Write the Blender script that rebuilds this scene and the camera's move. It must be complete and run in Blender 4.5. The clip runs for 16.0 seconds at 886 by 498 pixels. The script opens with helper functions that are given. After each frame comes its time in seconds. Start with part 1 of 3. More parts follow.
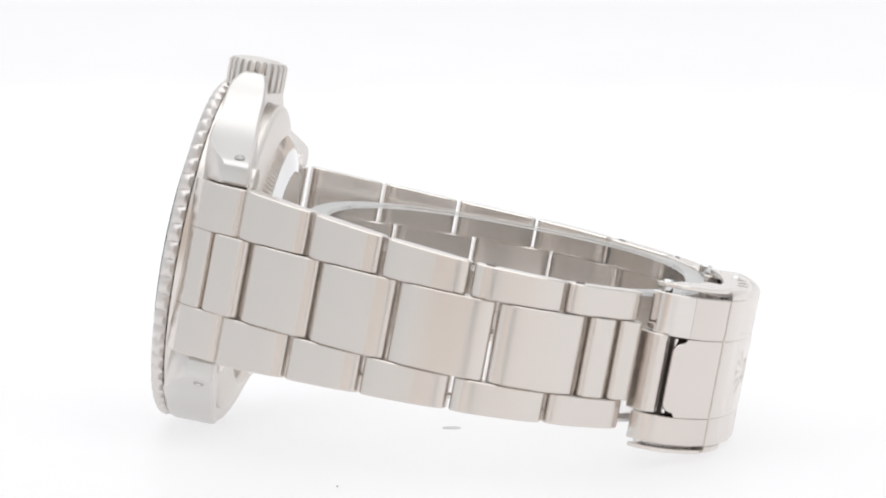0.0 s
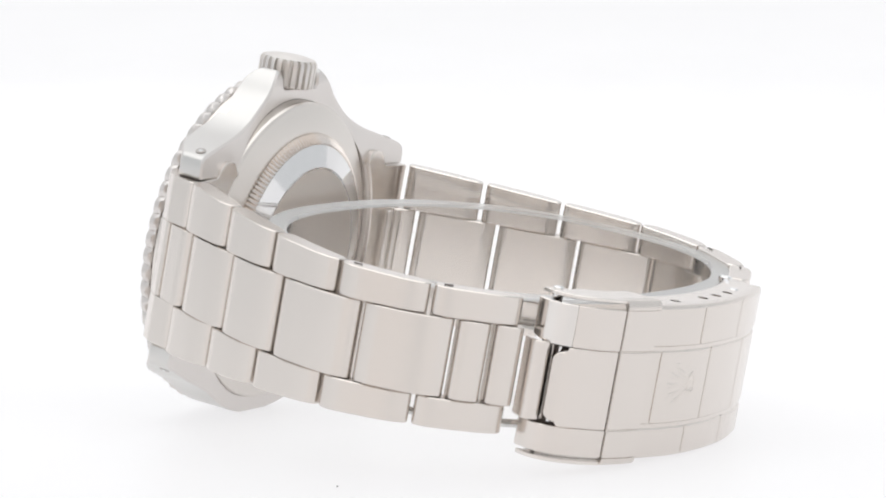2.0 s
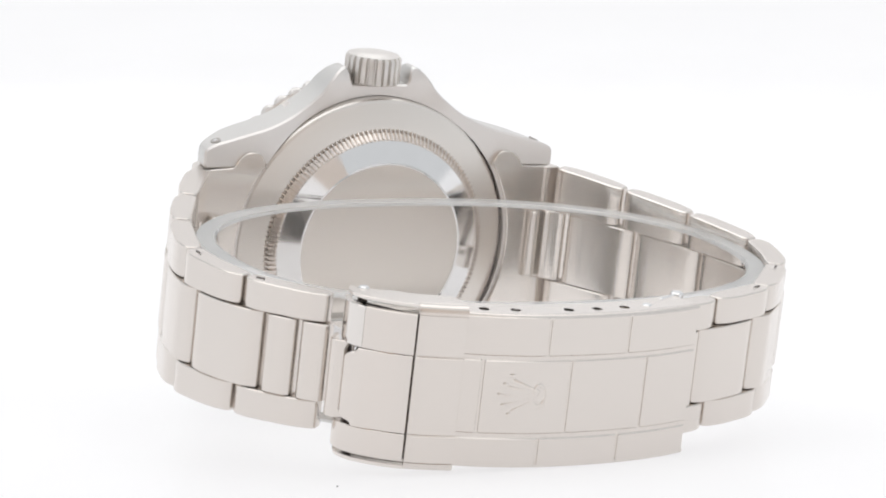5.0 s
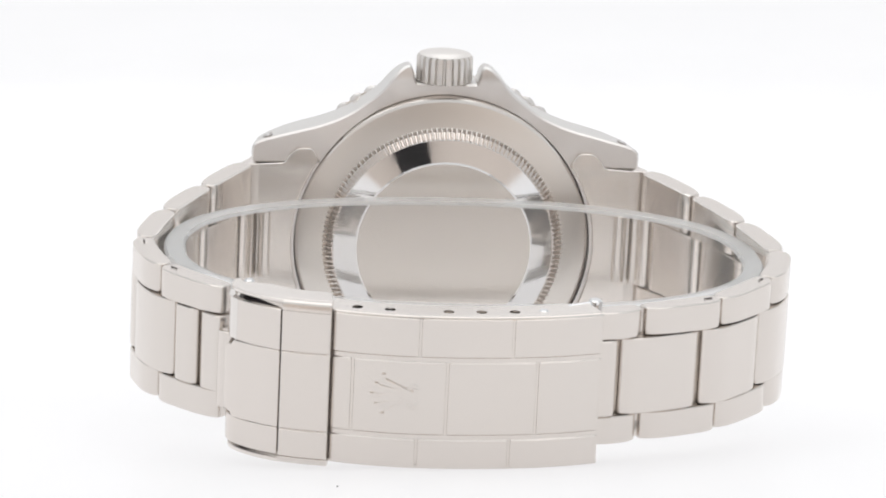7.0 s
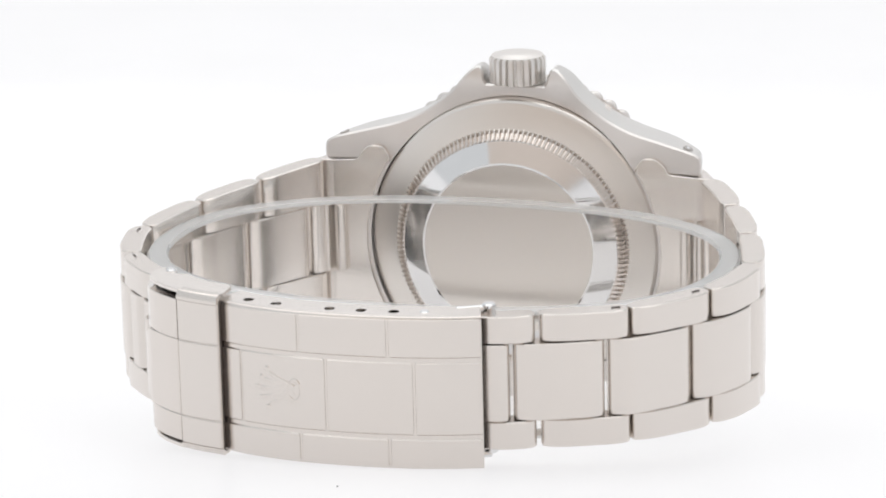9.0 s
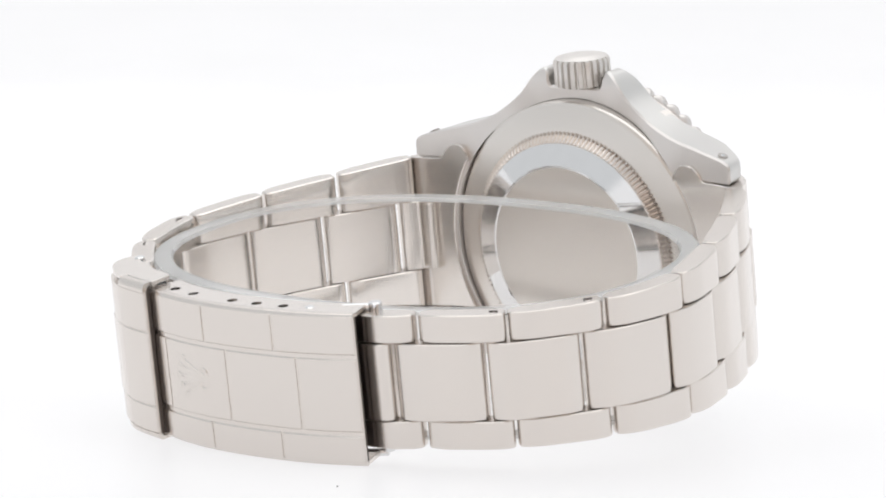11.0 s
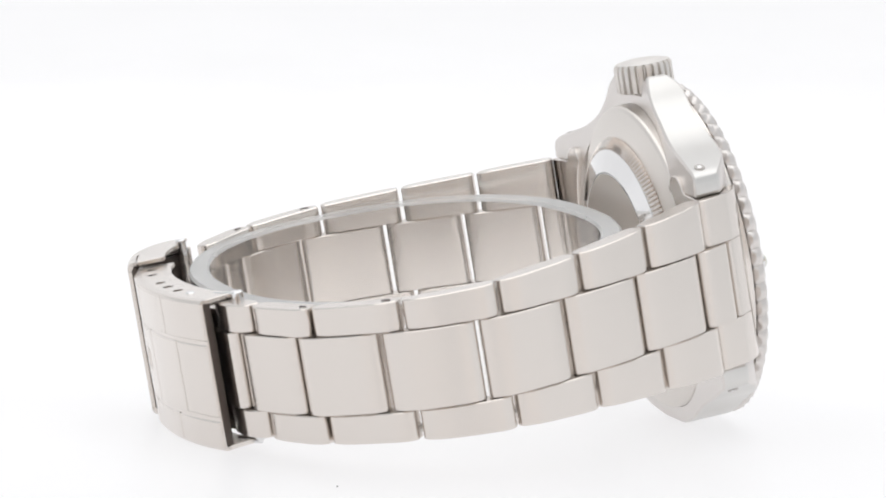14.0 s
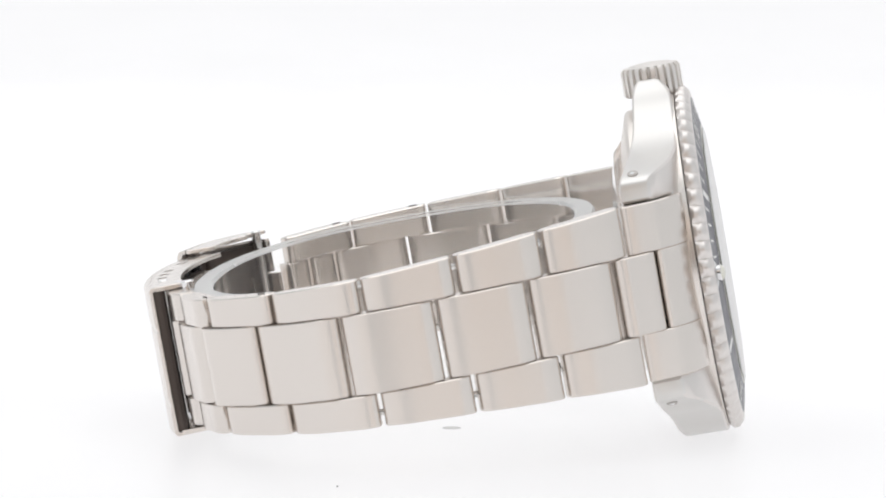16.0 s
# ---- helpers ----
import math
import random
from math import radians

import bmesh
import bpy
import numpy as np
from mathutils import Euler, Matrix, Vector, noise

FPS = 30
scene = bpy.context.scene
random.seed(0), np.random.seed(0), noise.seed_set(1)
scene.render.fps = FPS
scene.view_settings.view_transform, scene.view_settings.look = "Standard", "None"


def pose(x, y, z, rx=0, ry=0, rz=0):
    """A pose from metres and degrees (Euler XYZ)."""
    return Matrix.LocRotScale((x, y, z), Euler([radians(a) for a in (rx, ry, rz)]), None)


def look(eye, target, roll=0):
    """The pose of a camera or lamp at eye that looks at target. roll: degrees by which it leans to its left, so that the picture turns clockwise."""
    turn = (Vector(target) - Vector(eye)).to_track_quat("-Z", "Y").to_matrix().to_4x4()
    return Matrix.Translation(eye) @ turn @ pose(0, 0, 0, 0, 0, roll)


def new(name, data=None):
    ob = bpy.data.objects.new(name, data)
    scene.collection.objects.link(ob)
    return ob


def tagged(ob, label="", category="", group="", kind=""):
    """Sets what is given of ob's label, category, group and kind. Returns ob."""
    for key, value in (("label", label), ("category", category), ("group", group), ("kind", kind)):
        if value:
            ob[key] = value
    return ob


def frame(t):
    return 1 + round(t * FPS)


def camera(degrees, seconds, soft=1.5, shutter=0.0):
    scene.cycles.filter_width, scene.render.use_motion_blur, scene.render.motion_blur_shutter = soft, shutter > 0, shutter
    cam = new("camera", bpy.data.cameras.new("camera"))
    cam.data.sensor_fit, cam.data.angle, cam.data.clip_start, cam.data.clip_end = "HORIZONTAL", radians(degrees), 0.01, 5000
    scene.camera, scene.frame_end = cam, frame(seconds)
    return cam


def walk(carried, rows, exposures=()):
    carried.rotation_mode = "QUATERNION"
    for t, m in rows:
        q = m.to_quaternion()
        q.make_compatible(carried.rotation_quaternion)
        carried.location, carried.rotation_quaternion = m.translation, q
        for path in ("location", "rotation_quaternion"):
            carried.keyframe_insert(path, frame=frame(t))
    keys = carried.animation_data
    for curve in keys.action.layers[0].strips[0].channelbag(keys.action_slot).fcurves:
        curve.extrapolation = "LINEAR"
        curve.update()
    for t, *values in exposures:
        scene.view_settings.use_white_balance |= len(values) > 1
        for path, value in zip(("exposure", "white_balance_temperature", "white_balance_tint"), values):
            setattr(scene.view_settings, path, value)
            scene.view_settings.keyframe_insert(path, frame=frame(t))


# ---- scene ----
# A wrist watch turns on a white table in front of a still camera. Lengths below are in millimetres, meshes are in metres.
MM = 0.001
GROUND = -65.6          # table height under the lens, mm
EYE = (0.0, -0.449, -GROUND * MM)
YAW, PITCH = -0.002315, 0.098323
AIM = (EYE[0] + math.sin(YAW) * math.cos(PITCH), EYE[1] + math.cos(YAW) * math.cos(PITCH), EYE[2] - math.sin(PITCH))

cam = camera(13.276, 16.0, 2.0)
walk(cam, [(0.0, look(EYE, AIM, 0.2786)), (16.0, look(EYE, AIM, 0.2786))])

# ---------------------------------------------------------------- light
scene.view_settings.exposure = 0.0
world = bpy.data.worlds.new("world")
scene.world = world
world.use_nodes = True
world.node_tree.nodes["Background"].inputs[0].default_value = (0.95, 0.975, 1.0, 1)
world.node_tree.nodes["Background"].inputs[1].default_value = 0.78


def softbox(name, eye, target, wide, high, watts, colour=(1, 1, 1)):
    data = bpy.data.lights.new(name, "AREA")
    data.shape, data.size, data.size_y, data.energy, data.color = "RECTANGLE", wide, high, watts, colour
    ob = new(name, data)
    ob.matrix_world = look(eye, target)
    return ob


softbox("softbox_top", (0, 0.1, 0.93), (0, 0.1, 0), 1.2, 1.2, 3.6, (1.0, 0.99, 0.98))


# ---------------------------------------------------------------- materials
def material(name, colour, rough, metal=0.0):
    m = bpy.data.materials.new(name)
    m.use_nodes = True
    b = m.node_tree.nodes["Principled BSDF"]
    b.inputs["Base Color"].default_value = (*colour, 1)
    b.inputs["Roughness"].default_value = rough
    b.inputs["Metallic"].default_value = metal
    return m, m.node_tree, b


def grain(tree, stretch, scale, detail=4.0):
    """Noise in the thing's own space, drawn out along the axes by stretch."""
    n, l = tree.nodes, tree.links
    co, mp, no = n.new("ShaderNodeTexCoord"), n.new("ShaderNodeMapping"), n.new("ShaderNodeTexNoise")
    mp.inputs["Scale"].default_value = stretch
    no.inputs["Scale"].default_value, no.inputs["Detail"].default_value = scale, detail
    l.new(co.outputs["Object"], mp.inputs[0])
    l.new(mp.outputs[0], no.inputs["Vector"])
    return no.outputs["Fac"]


def ranged(tree, fac, a, b):
    r = tree.nodes.new("ShaderNodeMapRange")
    r.inputs["From Min"].default_value, r.inputs["From Max"].default_value = 0.3, 0.7
    r.inputs["To Min"].default_value, r.inputs["To Max"].default_value = a, b
    tree.links.new(fac, r.inputs["Value"])
    return r.outputs["Result"]


def steel(name, colour, rough, stretch=(1, 1, 1), scale=300.0, spread=0.06, bump=0.0, tone=0.04, detail=1.0, brush=0.0, across=(0, 0, 1)):
    """brush: how far highlights are drawn out across the brushing, along the thing's own direction across."""
    m, tree, b = material(name, colour, rough, 1.0)
    l = tree.links
    if brush:
        turn, axis = tree.nodes.new("ShaderNodeVectorTransform"), tree.nodes.new("ShaderNodeCombineXYZ")
        turn.vector_type, turn.convert_from, turn.convert_to = "VECTOR", "OBJECT", "WORLD"
        for i in range(3):
            axis.inputs[i].default_value = across[i]
        l.new(axis.outputs[0], turn.inputs[0])
        l.new(turn.outputs[0], b.inputs["Tangent"])
        b.inputs["Anisotropic"].default_value = brush
    fine = grain(tree, stretch, scale, detail)
    smear = grain(tree, (1, 1, 1), 50.0, 1.0)
    l.new(ranged(tree, fine, rough - spread, rough + spread), b.inputs["Roughness"])
    mix = tree.nodes.new("ShaderNodeMix")
    mix.data_type = "RGBA"
    mix.inputs[6].default_value = (*[c * (1 - tone) for c in colour], 1)
    mix.inputs[7].default_value = (*[min(1, c * (1 + tone)) for c in colour], 1)
    add = tree.nodes.new("ShaderNodeMath")
    add.operation, add.inputs[1].default_value = "MULTIPLY_ADD", 0.5
    half = tree.nodes.new("ShaderNodeMath")
    half.operation, half.inputs[1].default_value = "MULTIPLY", 0.5
    l.new(smear, half.inputs[0])
    l.new(fine, add.inputs[0])
    l.new(half.outputs[0], add.inputs[2])
    l.new(ranged(tree, add.outputs[0], 0, 1), mix.inputs["Factor"])
    if tone:
        l.new(mix.outputs[2], b.inputs["Base Color"])
    if bump:
        bp = tree.nodes.new("ShaderNodeBump")
        bp.inputs["Strength"].default_value, bp.inputs["Distance"].default_value = bump, 0.00002
        l.new(fine, bp.inputs["Height"])
        l.new(bp.outputs[0], b.inputs["Normal"])
    return m


STEEL = (0.747, 0.698, 0.657)
brushed = steel("brushed_steel", STEEL, 0.25, (0.05, 0.05, 1), 3000.0, 0.008, 0.0, 0.009, 2.0, 0.55)
brushed_up = steel("upright_brushed_steel", STEEL, 0.25, (1, 1, 0.05), 3000.0, 0.01, 0.0, 0.012, 2.0, 0.4)
satin = steel("satin_steel", (0.80, 0.755, 0.715), 0.25, (0.05, 0.05, 1), 3000.0, 0.01, 0.0, 0.01, 2.0)
# lighter copy of the steel: puts extra light into the bracelet's inner faces
inner_lit_steel = steel("lightened_inner_steel", (0.88, 0.835, 0.795), 0.24, (1, 1, 0.05), 1500.0, 0.01, 0.0, 0.02, 2.0)
flank_steel = steel("polished_flank_steel", (0.715, 0.7, 0.68), 0.36, (1, 1, 1), 300.0, 0.02, 0.0, 0.01)
polished = steel("polished_steel", (0.78, 0.775, 0.775), 0.07, (1, 1, 1), 400.0, 0.03, 0.0, 0.02)
lever_steel = steel("lever_steel", (0.745, 0.693, 0.652), 0.21, (0.05, 0.05, 1), 4000.0, 0.02, 0.0, 0.02, 2.0)
back_steel = steel("turned_steel", (0.78, 0.735, 0.69), 0.34, (2, 2, 5), 60.0, 0.015, 0.0, 0.0)
cone_steel = steel("lathe_turned_steel", (0.78, 0.74, 0.70), 0.32, (1, 1, 1), 100.0, 0.015, 0.0, 0.0)
ring_dir = cone_steel.node_tree.nodes.new("ShaderNodeTangent")
ring_dir.direction_type, ring_dir.axis = "RADIAL", "Y"
cone_bsdf = cone_steel.node_tree.nodes["Principled BSDF"]
cone_bsdf.inputs["Anisotropic"].default_value = 0.7
cone_steel.node_tree.links.new(ring_dir.outputs[0], cone_bsdf.inputs["Tangent"])
polished_lip = steel("polished_lip_steel", (0.77, 0.735, 0.705), 0.09, (1, 1, 1), 300.0, 0.02, 0.0, 0.01)
crown_steel = steel("blasted_crown_steel", (0.78, 0.75, 0.72), 0.4, (1, 1, 1), 800.0, 0.02, 0.0, 0.015)
insert_mat = steel("anodised_insert", (0.1, 0.1, 0.12), 0.38, (1, 1, 1), 600.0, 0.05, 0.0, 0.1)
insert_mat.node_tree.nodes["Principled BSDF"].inputs["Metallic"].default_value = 0.3
silver_print = material("silver_print", (0.75, 0.75, 0.74), 0.4)[0]
lume = material("lume", (0.78, 0.78, 0.70), 0.35)[0]
dial_and_hole_black = material("black_lacquer_and_hole_shade", (0.01, 0.01, 0.012), 0.2)[0]
bezel_steel = steel("bead_blasted_steel", (0.745, 0.71, 0.685), 0.36, (1, 1, 1), 100.0, 0.02, 0.0, 0.0)
# dark brown that stands for shade in the clasp's gaps and the screw slots
gap_shade = material("gap_shade_brown", (0.085, 0.066, 0.056), 0.5)[0]
# darkened copy of the steel, for shade in the lug holes
dark_steel = steel("shaded_steel", (0.45, 0.42, 0.40), 0.3, (1, 1, 1), 300.0, 0.05)


def thin_clear(name, rough, gloss, milk):
    """Clear plastic: light passes straight, with a Fresnel gloss and a trace of milky scatter."""
    m = bpy.data.materials.new(name)
    m.use_nodes = True
    n, l = m.node_tree.nodes, m.node_tree.links
    n.remove(n["Principled BSDF"])
    pas, glo, fre, mix = n.new("ShaderNodeBsdfTransparent"), n.new("ShaderNodeBsdfGlossy"), n.new("ShaderNodeFresnel"), n.new("ShaderNodeMixShader")
    pas.inputs[0].default_value, glo.inputs["Roughness"].default_value, fre.inputs[0].default_value = (0.995, 0.99, 0.985, 1), rough, gloss
    haze, blend = n.new("ShaderNodeBsdfDiffuse"), n.new("ShaderNodeMixShader")
    haze.inputs[0].default_value, blend.inputs[0].default_value = (0.95, 0.95, 0.94, 1), milk
    l.new(fre.outputs[0], mix.inputs[0])
    l.new(pas.outputs[0], mix.inputs[1])
    l.new(glo.outputs[0], mix.inputs[2])
    l.new(mix.outputs[0], blend.inputs[1])
    l.new(haze.outputs[0], blend.inputs[2])
    l.new(blend.outputs[0], n["Material Output"].inputs[0])
    return m


sapphire = thin_clear("sapphire_glass", 0.01, 1.6, 0.0)
acrylic = thin_clear("clear_acrylic", 0.05, 1.07, 0.03)
frosted = thin_clear("frosted_acrylic_edge", 0.3, 1.2, 0.17)


def white_sheet(name, colour, rough):
    m, tree, b = material(name, colour, rough)
    f = grain(tree, (1, 1, 1), 30.0)
    tree.links.new(ranged(tree, f, rough - 0.05, rough + 0.05), b.inputs["Roughness"])
    return m


table_white = white_sheet("glowing_white_sheet", (0.28, 0.28, 0.28), 0.4)
# emission stands in for light through the translucent sheet from below and behind
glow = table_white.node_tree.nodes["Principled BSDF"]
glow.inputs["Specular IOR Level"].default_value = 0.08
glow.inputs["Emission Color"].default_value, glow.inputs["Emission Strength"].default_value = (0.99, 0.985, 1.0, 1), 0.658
cap_grey = white_sheet("grey_plastic", (0.7, 0.7, 0.7), 0.5)
speck_dark = white_sheet("dust", (0.12, 0.1, 0.09), 0.9)
wall_grey = white_sheet("warm_grey_wall", (0.77, 0.675, 0.60), 0.8)
camera_black = white_sheet("camera_black", (0.015, 0.013, 0.013), 0.8)


# ---------------------------------------------------------------- mesh helpers
def mesh_of(name, verts, faces, mat, scale=MM, sharp=35.0, second=None, where=None):
    bm = bmesh.new()
    vs = [bm.verts.new([c * scale for c in v]) for v in verts]
    for f in faces:
        try:
            bm.faces.new([vs[i] for i in f])
        except ValueError:
            pass
    bmesh.ops.recalc_face_normals(bm, faces=bm.faces)
    lim = radians(sharp)
    for f in bm.faces:
        f.smooth = True
        if second and where(f.calc_center_median() / scale, f.normal):
            f.material_index = 1
    for e in bm.edges:
        if len(e.link_faces) == 2 and e.calc_face_angle(0) > lim:
            e.smooth = False
    me = bpy.data.meshes.new(name)
    bm.to_mesh(me)
    bm.free()
    me.materials.append(mat)
    if second:
        me.materials.append(second)
    return me


def part(name, shape, mat, parent, label="", sharp=35.0, second=None, where=None):
    """One mesh under a thing or a part; shape is (verts, faces) in mm. second: the finish of the faces for which where(centre, normal) holds."""
    ob = new(name, mesh_of(name, shape[0], shape[1], mat, MM, sharp, second, where))
    ob.parent = parent
    return tagged(ob, label) if label else ob


def join(*shapes):
    vs, fs = [], []
    for v, f in shapes:
        k = len(vs)
        vs += list(v)
        fs += [[i + k for i in q] for q in f]
    return vs, fs


def loops(rings, closed_ends=True):
    """Skin between rings of equal length, capped."""
    n = len(rings[0])
    vs = [p for r in rings for p in r]
    fs = []
    for a in range(len(rings) - 1):
        for i in range(n):
            j = (i + 1) % n
            fs.append([a * n + i, a * n + j, (a + 1) * n + j, (a + 1) * n + i])
    if closed_ends:
        fs.append(list(range(n)))
        fs.append([(len(rings) - 1) * n + i for i in range(n)])
    return vs, fs


def revolve(profile, n=96, wave=None):
    """Closed ring or disc round the y axis from (r, y) points; wave(k, i) changes the radius of point k at step i."""
    vs, fs, m = [], [], len(profile)
    for i in range(n):
        a = 2 * math.pi * i / n
        for k, (r, y) in enumerate(profile):
            q = r + (wave(k, i) if wave else 0)
            vs.append((q * math.cos(a), y, q * math.sin(a)))
    for i in range(n):
        j = (i + 1) % n
        for k in range(m):
            l = (k + 1) % m
            fs.append([i * m + k, i * m + l, j * m + l, j * m + k])
    return vs, fs


def disc(profile, n=96, wave=None):
    """Revolved round the y axis with both ends of the profile closed by caps."""
    rings = []
    for k, (r, y) in enumerate(profile):
        rings.append([((r + (wave(k, i) if wave else 0)) * math.cos(2 * math.pi * i / n), y,
                       (r + (wave(k, i) if wave else 0)) * math.sin(2 * math.pi * i / n)) for i in range(n)])
    return loops(rings)


def turned(shape, m):
    return [tuple(m @ Vector(v)) for v in shape[0]], shape[1]


def inset(poly, d):
    """Polygon moved inwards by d."""
    n, out = len(poly), []
    area = sum(poly[i][0] * poly[(i + 1) % n][1] - poly[(i + 1) % n][0] * poly[i][1] for i in range(n))
    sg = 1 if area > 0 else -1
    for i in range(n):
        a, b, c = Vector(poly[i - 1]), Vector(poly[i]), Vector(poly[(i + 1) % n])
        e1, e2 = (b - a).normalized(), (c - b).normalized()
        n1, n2 = Vector((-e1.y, e1.x)), Vector((-e2.y, e2.x))
        nn = n1 + n2
        if nn.length < 1e-6:
            nn = n1
        nn.normalize()
        k = max(0.5, nn.dot(n1))
        out.append(tuple(b + nn * (sg * d / k)))
    return out


def rounded(poly, radius, steps=4):
    """Polygon with its corners rounded."""
    out, n = [], len(poly)
    for i in range(n):
        a, b, c = Vector(poly[i - 1]), Vector(poly[i]), Vector(poly[(i + 1) % n])
        r = radius[i] if isinstance(radius, (list, tuple)) else radius
        d = min(r, (a - b).length * 0.45, (c - b).length * 0.45)
        p, q = b + (a - b).normalized() * d, b + (c - b).normalized() * d
        for k in range(steps + 1):
            u = k / steps
            out.append(tuple(p * (1 - u) ** 2 + b * 2 * u * (1 - u) + q * u * u))
    return out


def slab(poly, holes, low, high, to3d, bevel=0.12, both=True):
    """Flat solid from an outline with holes. low, high: numbers or functions of the outline's point; to3d(u, v, w) places it."""
    lo = low if callable(low) else (lambda u, v: low)
    hi = high if callable(high) else (lambda u, v: high)
    bm = bmesh.new()
    rings = [poly] + list(holes)
    start = []
    for r in rings:
        vs = [bm.verts.new((u, v, 0)) for u, v in (inset(r, bevel) if r is poly else r)]
        start.append(vs)
        for i in range(len(vs)):
            bm.edges.new((vs[i], vs[(i + 1) % len(vs)]))
    bm.verts.index_update()
    flat = [(v.co.x, v.co.y) for v in bm.verts]
    bmesh.ops.triangle_fill(bm, use_beauty=True, use_dissolve=False, edges=bm.edges[:])
    bm.verts.index_update()
    tris = [[v.index for v in f.verts] for f in bm.faces]
    bm.free()
    n = len(flat)
    vs = [to3d(u, v, hi(u, v)) for u, v in flat] + [to3d(u, v, lo(u, v)) for u, v in flat]
    fs = [list(t) for t in tris] + [[i + n for i in reversed(t)] for t in tris]
    at = 0
    for k, r in enumerate(rings):
        m = len(r)
        if k == 0:
            b0 = len(vs)
            vs += [to3d(u, v, hi(u, v) - bevel) for u, v in r] + [to3d(u, v, lo(u, v) + bevel) for u, v in r]
            for i in range(m):
                j = (i + 1) % m
                fs += [[i, j, b0 + j, b0 + i], [b0 + i, b0 + j, b0 + m + j, b0 + m + i], [b0 + m + i, b0 + m + j, n + j, n + i]]
        else:
            for i in range(m):
                j = (i + 1) % m
                fs.append([at + i, at + j, n + at + j, n + at + i])
        at += m
    return vs, fs


def circle(cx, cy, r, n=16):
    return [(cx + r * math.cos(2 * math.pi * i / n), cy + r * math.sin(2 * math.pi * i / n)) for i in range(n)]


def tube(a, b, r, n=14, bevel=0.1):
    """Round bar from a to b with softened ends."""
    a, b = Vector(a), Vector(b)
    q = (b - a).to_track_quat("Z", "Y").to_matrix()
    h = (b - a).length
    rings = []
    for z, rr in ((0, r - bevel), (bevel, r), (h - bevel, r), (h, r - bevel)):
        rings.append([tuple(a + q @ Vector((x, y, z))) for x, y in circle(0, 0, rr, n)])
    return loops(rings)


class Path:
    """A smooth curve in the plane of the bracelet, walked by its length."""

    def __init__(self, pts, per=24):
        p = [Vector(q) for q in pts]
        p = [2 * p[0] - p[1]] + p + [2 * p[-1] - p[-2]]
        self.pts = []
        for i in range(1, len(p) - 2):
            for k in range(per):
                u = k / per
                self.pts.append(0.5 * (2 * p[i] + (p[i + 1] - p[i - 1]) * u + (2 * p[i - 1] - 5 * p[i] + 4 * p[i + 1] - p[i + 2]) * u * u
                                       + (3 * p[i] - p[i - 1] - 3 * p[i + 1] + p[i + 2]) * u ** 3))
        self.pts.append(p[-2])
        self.s = [0.0]
        for a, b in zip(self.pts, self.pts[1:]):
            self.s.append(self.s[-1] + (b - a).length)

    def at(self, s):
        if s <= 0:
            return self.pts[0] + (self.pts[1] - self.pts[0]).normalized() * s
        for i in range(len(self.s) - 1):
            if s <= self.s[i + 1]:
                u = (s - self.s[i]) / max(1e-9, self.s[i + 1] - self.s[i])
                return self.pts[i].lerp(self.pts[i + 1], u)
        return self.pts[-1] + (self.pts[-1] - self.pts[-2]).normalized() * (s - self.s[-1])

    def inward(self, s, side):
        d = (self.at(s + 0.3) - self.at(s - 0.3)).normalized()
        return Vector((d.y, -d.x)) * side


def band(path, s0, s1, z0, z1, thick, side, bend=1.0, ends=0.8, inner=0.4, bevel=0.18, lift=0.0, steps=10, stretch=(1.0, 1.0)):
    """A plate or link along a path: s0..s1, from z0 to z1 (numbers or functions of s), rounded at its ends."""
    zl = z0 if callable(z0) else (lambda s: z0)
    zh = z1 if callable(z1) else (lambda s: z1)
    c0, c1 = [max(ends, inner) * q / (s1 - s0) + 0.02 for q in stretch]

    def spread(k):
        return 0.0 if k == 0 else (1.0 if k == steps else c0 + (1 - c0 - c1) * (k - 1) / (steps - 2))

    base = [(s0 + (s1 - s0) * spread(k), lift) for k in range(steps + 1)]
    under = [(s0 + (s1 - s0) * spread(steps - k), -thick) for k in range(steps + 1)]
    poly = base + under
    rad = [0.0] * len(poly)
    rad[0] = rad[steps] = ends
    rad[steps + 1] = rad[-1] = inner
    outline = []
    for i, p in enumerate(poly):
        if rad[i] == 0:
            outline.append(p)
        else:
            r, sgn_s = rad[i], (1 if i in (0, len(poly) - 1) else -1)
            sgn_n = -1 if p[1] > -thick / 2 else 1
            first = (i in (0, steps + 1))
            arc = []
            for k in range(8):
                a = math.pi / 2 * k / 7
                arc.append((p[0] + sgn_s * r * (stretch[0] if sgn_s > 0 else stretch[1]) * (1 - math.sin(a)), p[1] + sgn_n * r * (1 - math.cos(a))))
            # arc runs from the side (k=0: on the top face) to the end face
            outline += arc[::-1] if i in (0, steps + 1) else arc
    # keep only points in order (drop those that fall inside the rounded corner)
    keep = []
    for q in outline:
        if not keep or (abs(q[0] - keep[-1][0]) + abs(q[1] - keep[-1][1])) > 1e-4:
            keep.append(q)
    outline = keep
    a, b = path.at(s0), path.at(s1)
    chord_n = Vector(((b - a).y, -(b - a).x)).normalized() * side

    def place(s, n):
        u = (s - s0) / (s1 - s0)
        p = a.lerp(b, u).lerp(path.at(s), bend)
        nn = chord_n.lerp(path.inward(s, side), bend).normalized()
        return p - nn * n

    def ring(poly2, pick, off):
        out = []
        for s, n in poly2:
            p = place(s, n)
            out.append((p.x, p.y, pick(s) + off))
        return out

    small = inset(outline, bevel)
    return loops([ring(small, zl, 0), ring(outline, zl, bevel), ring(outline, zh, -bevel), ring(small, zh, 0)])


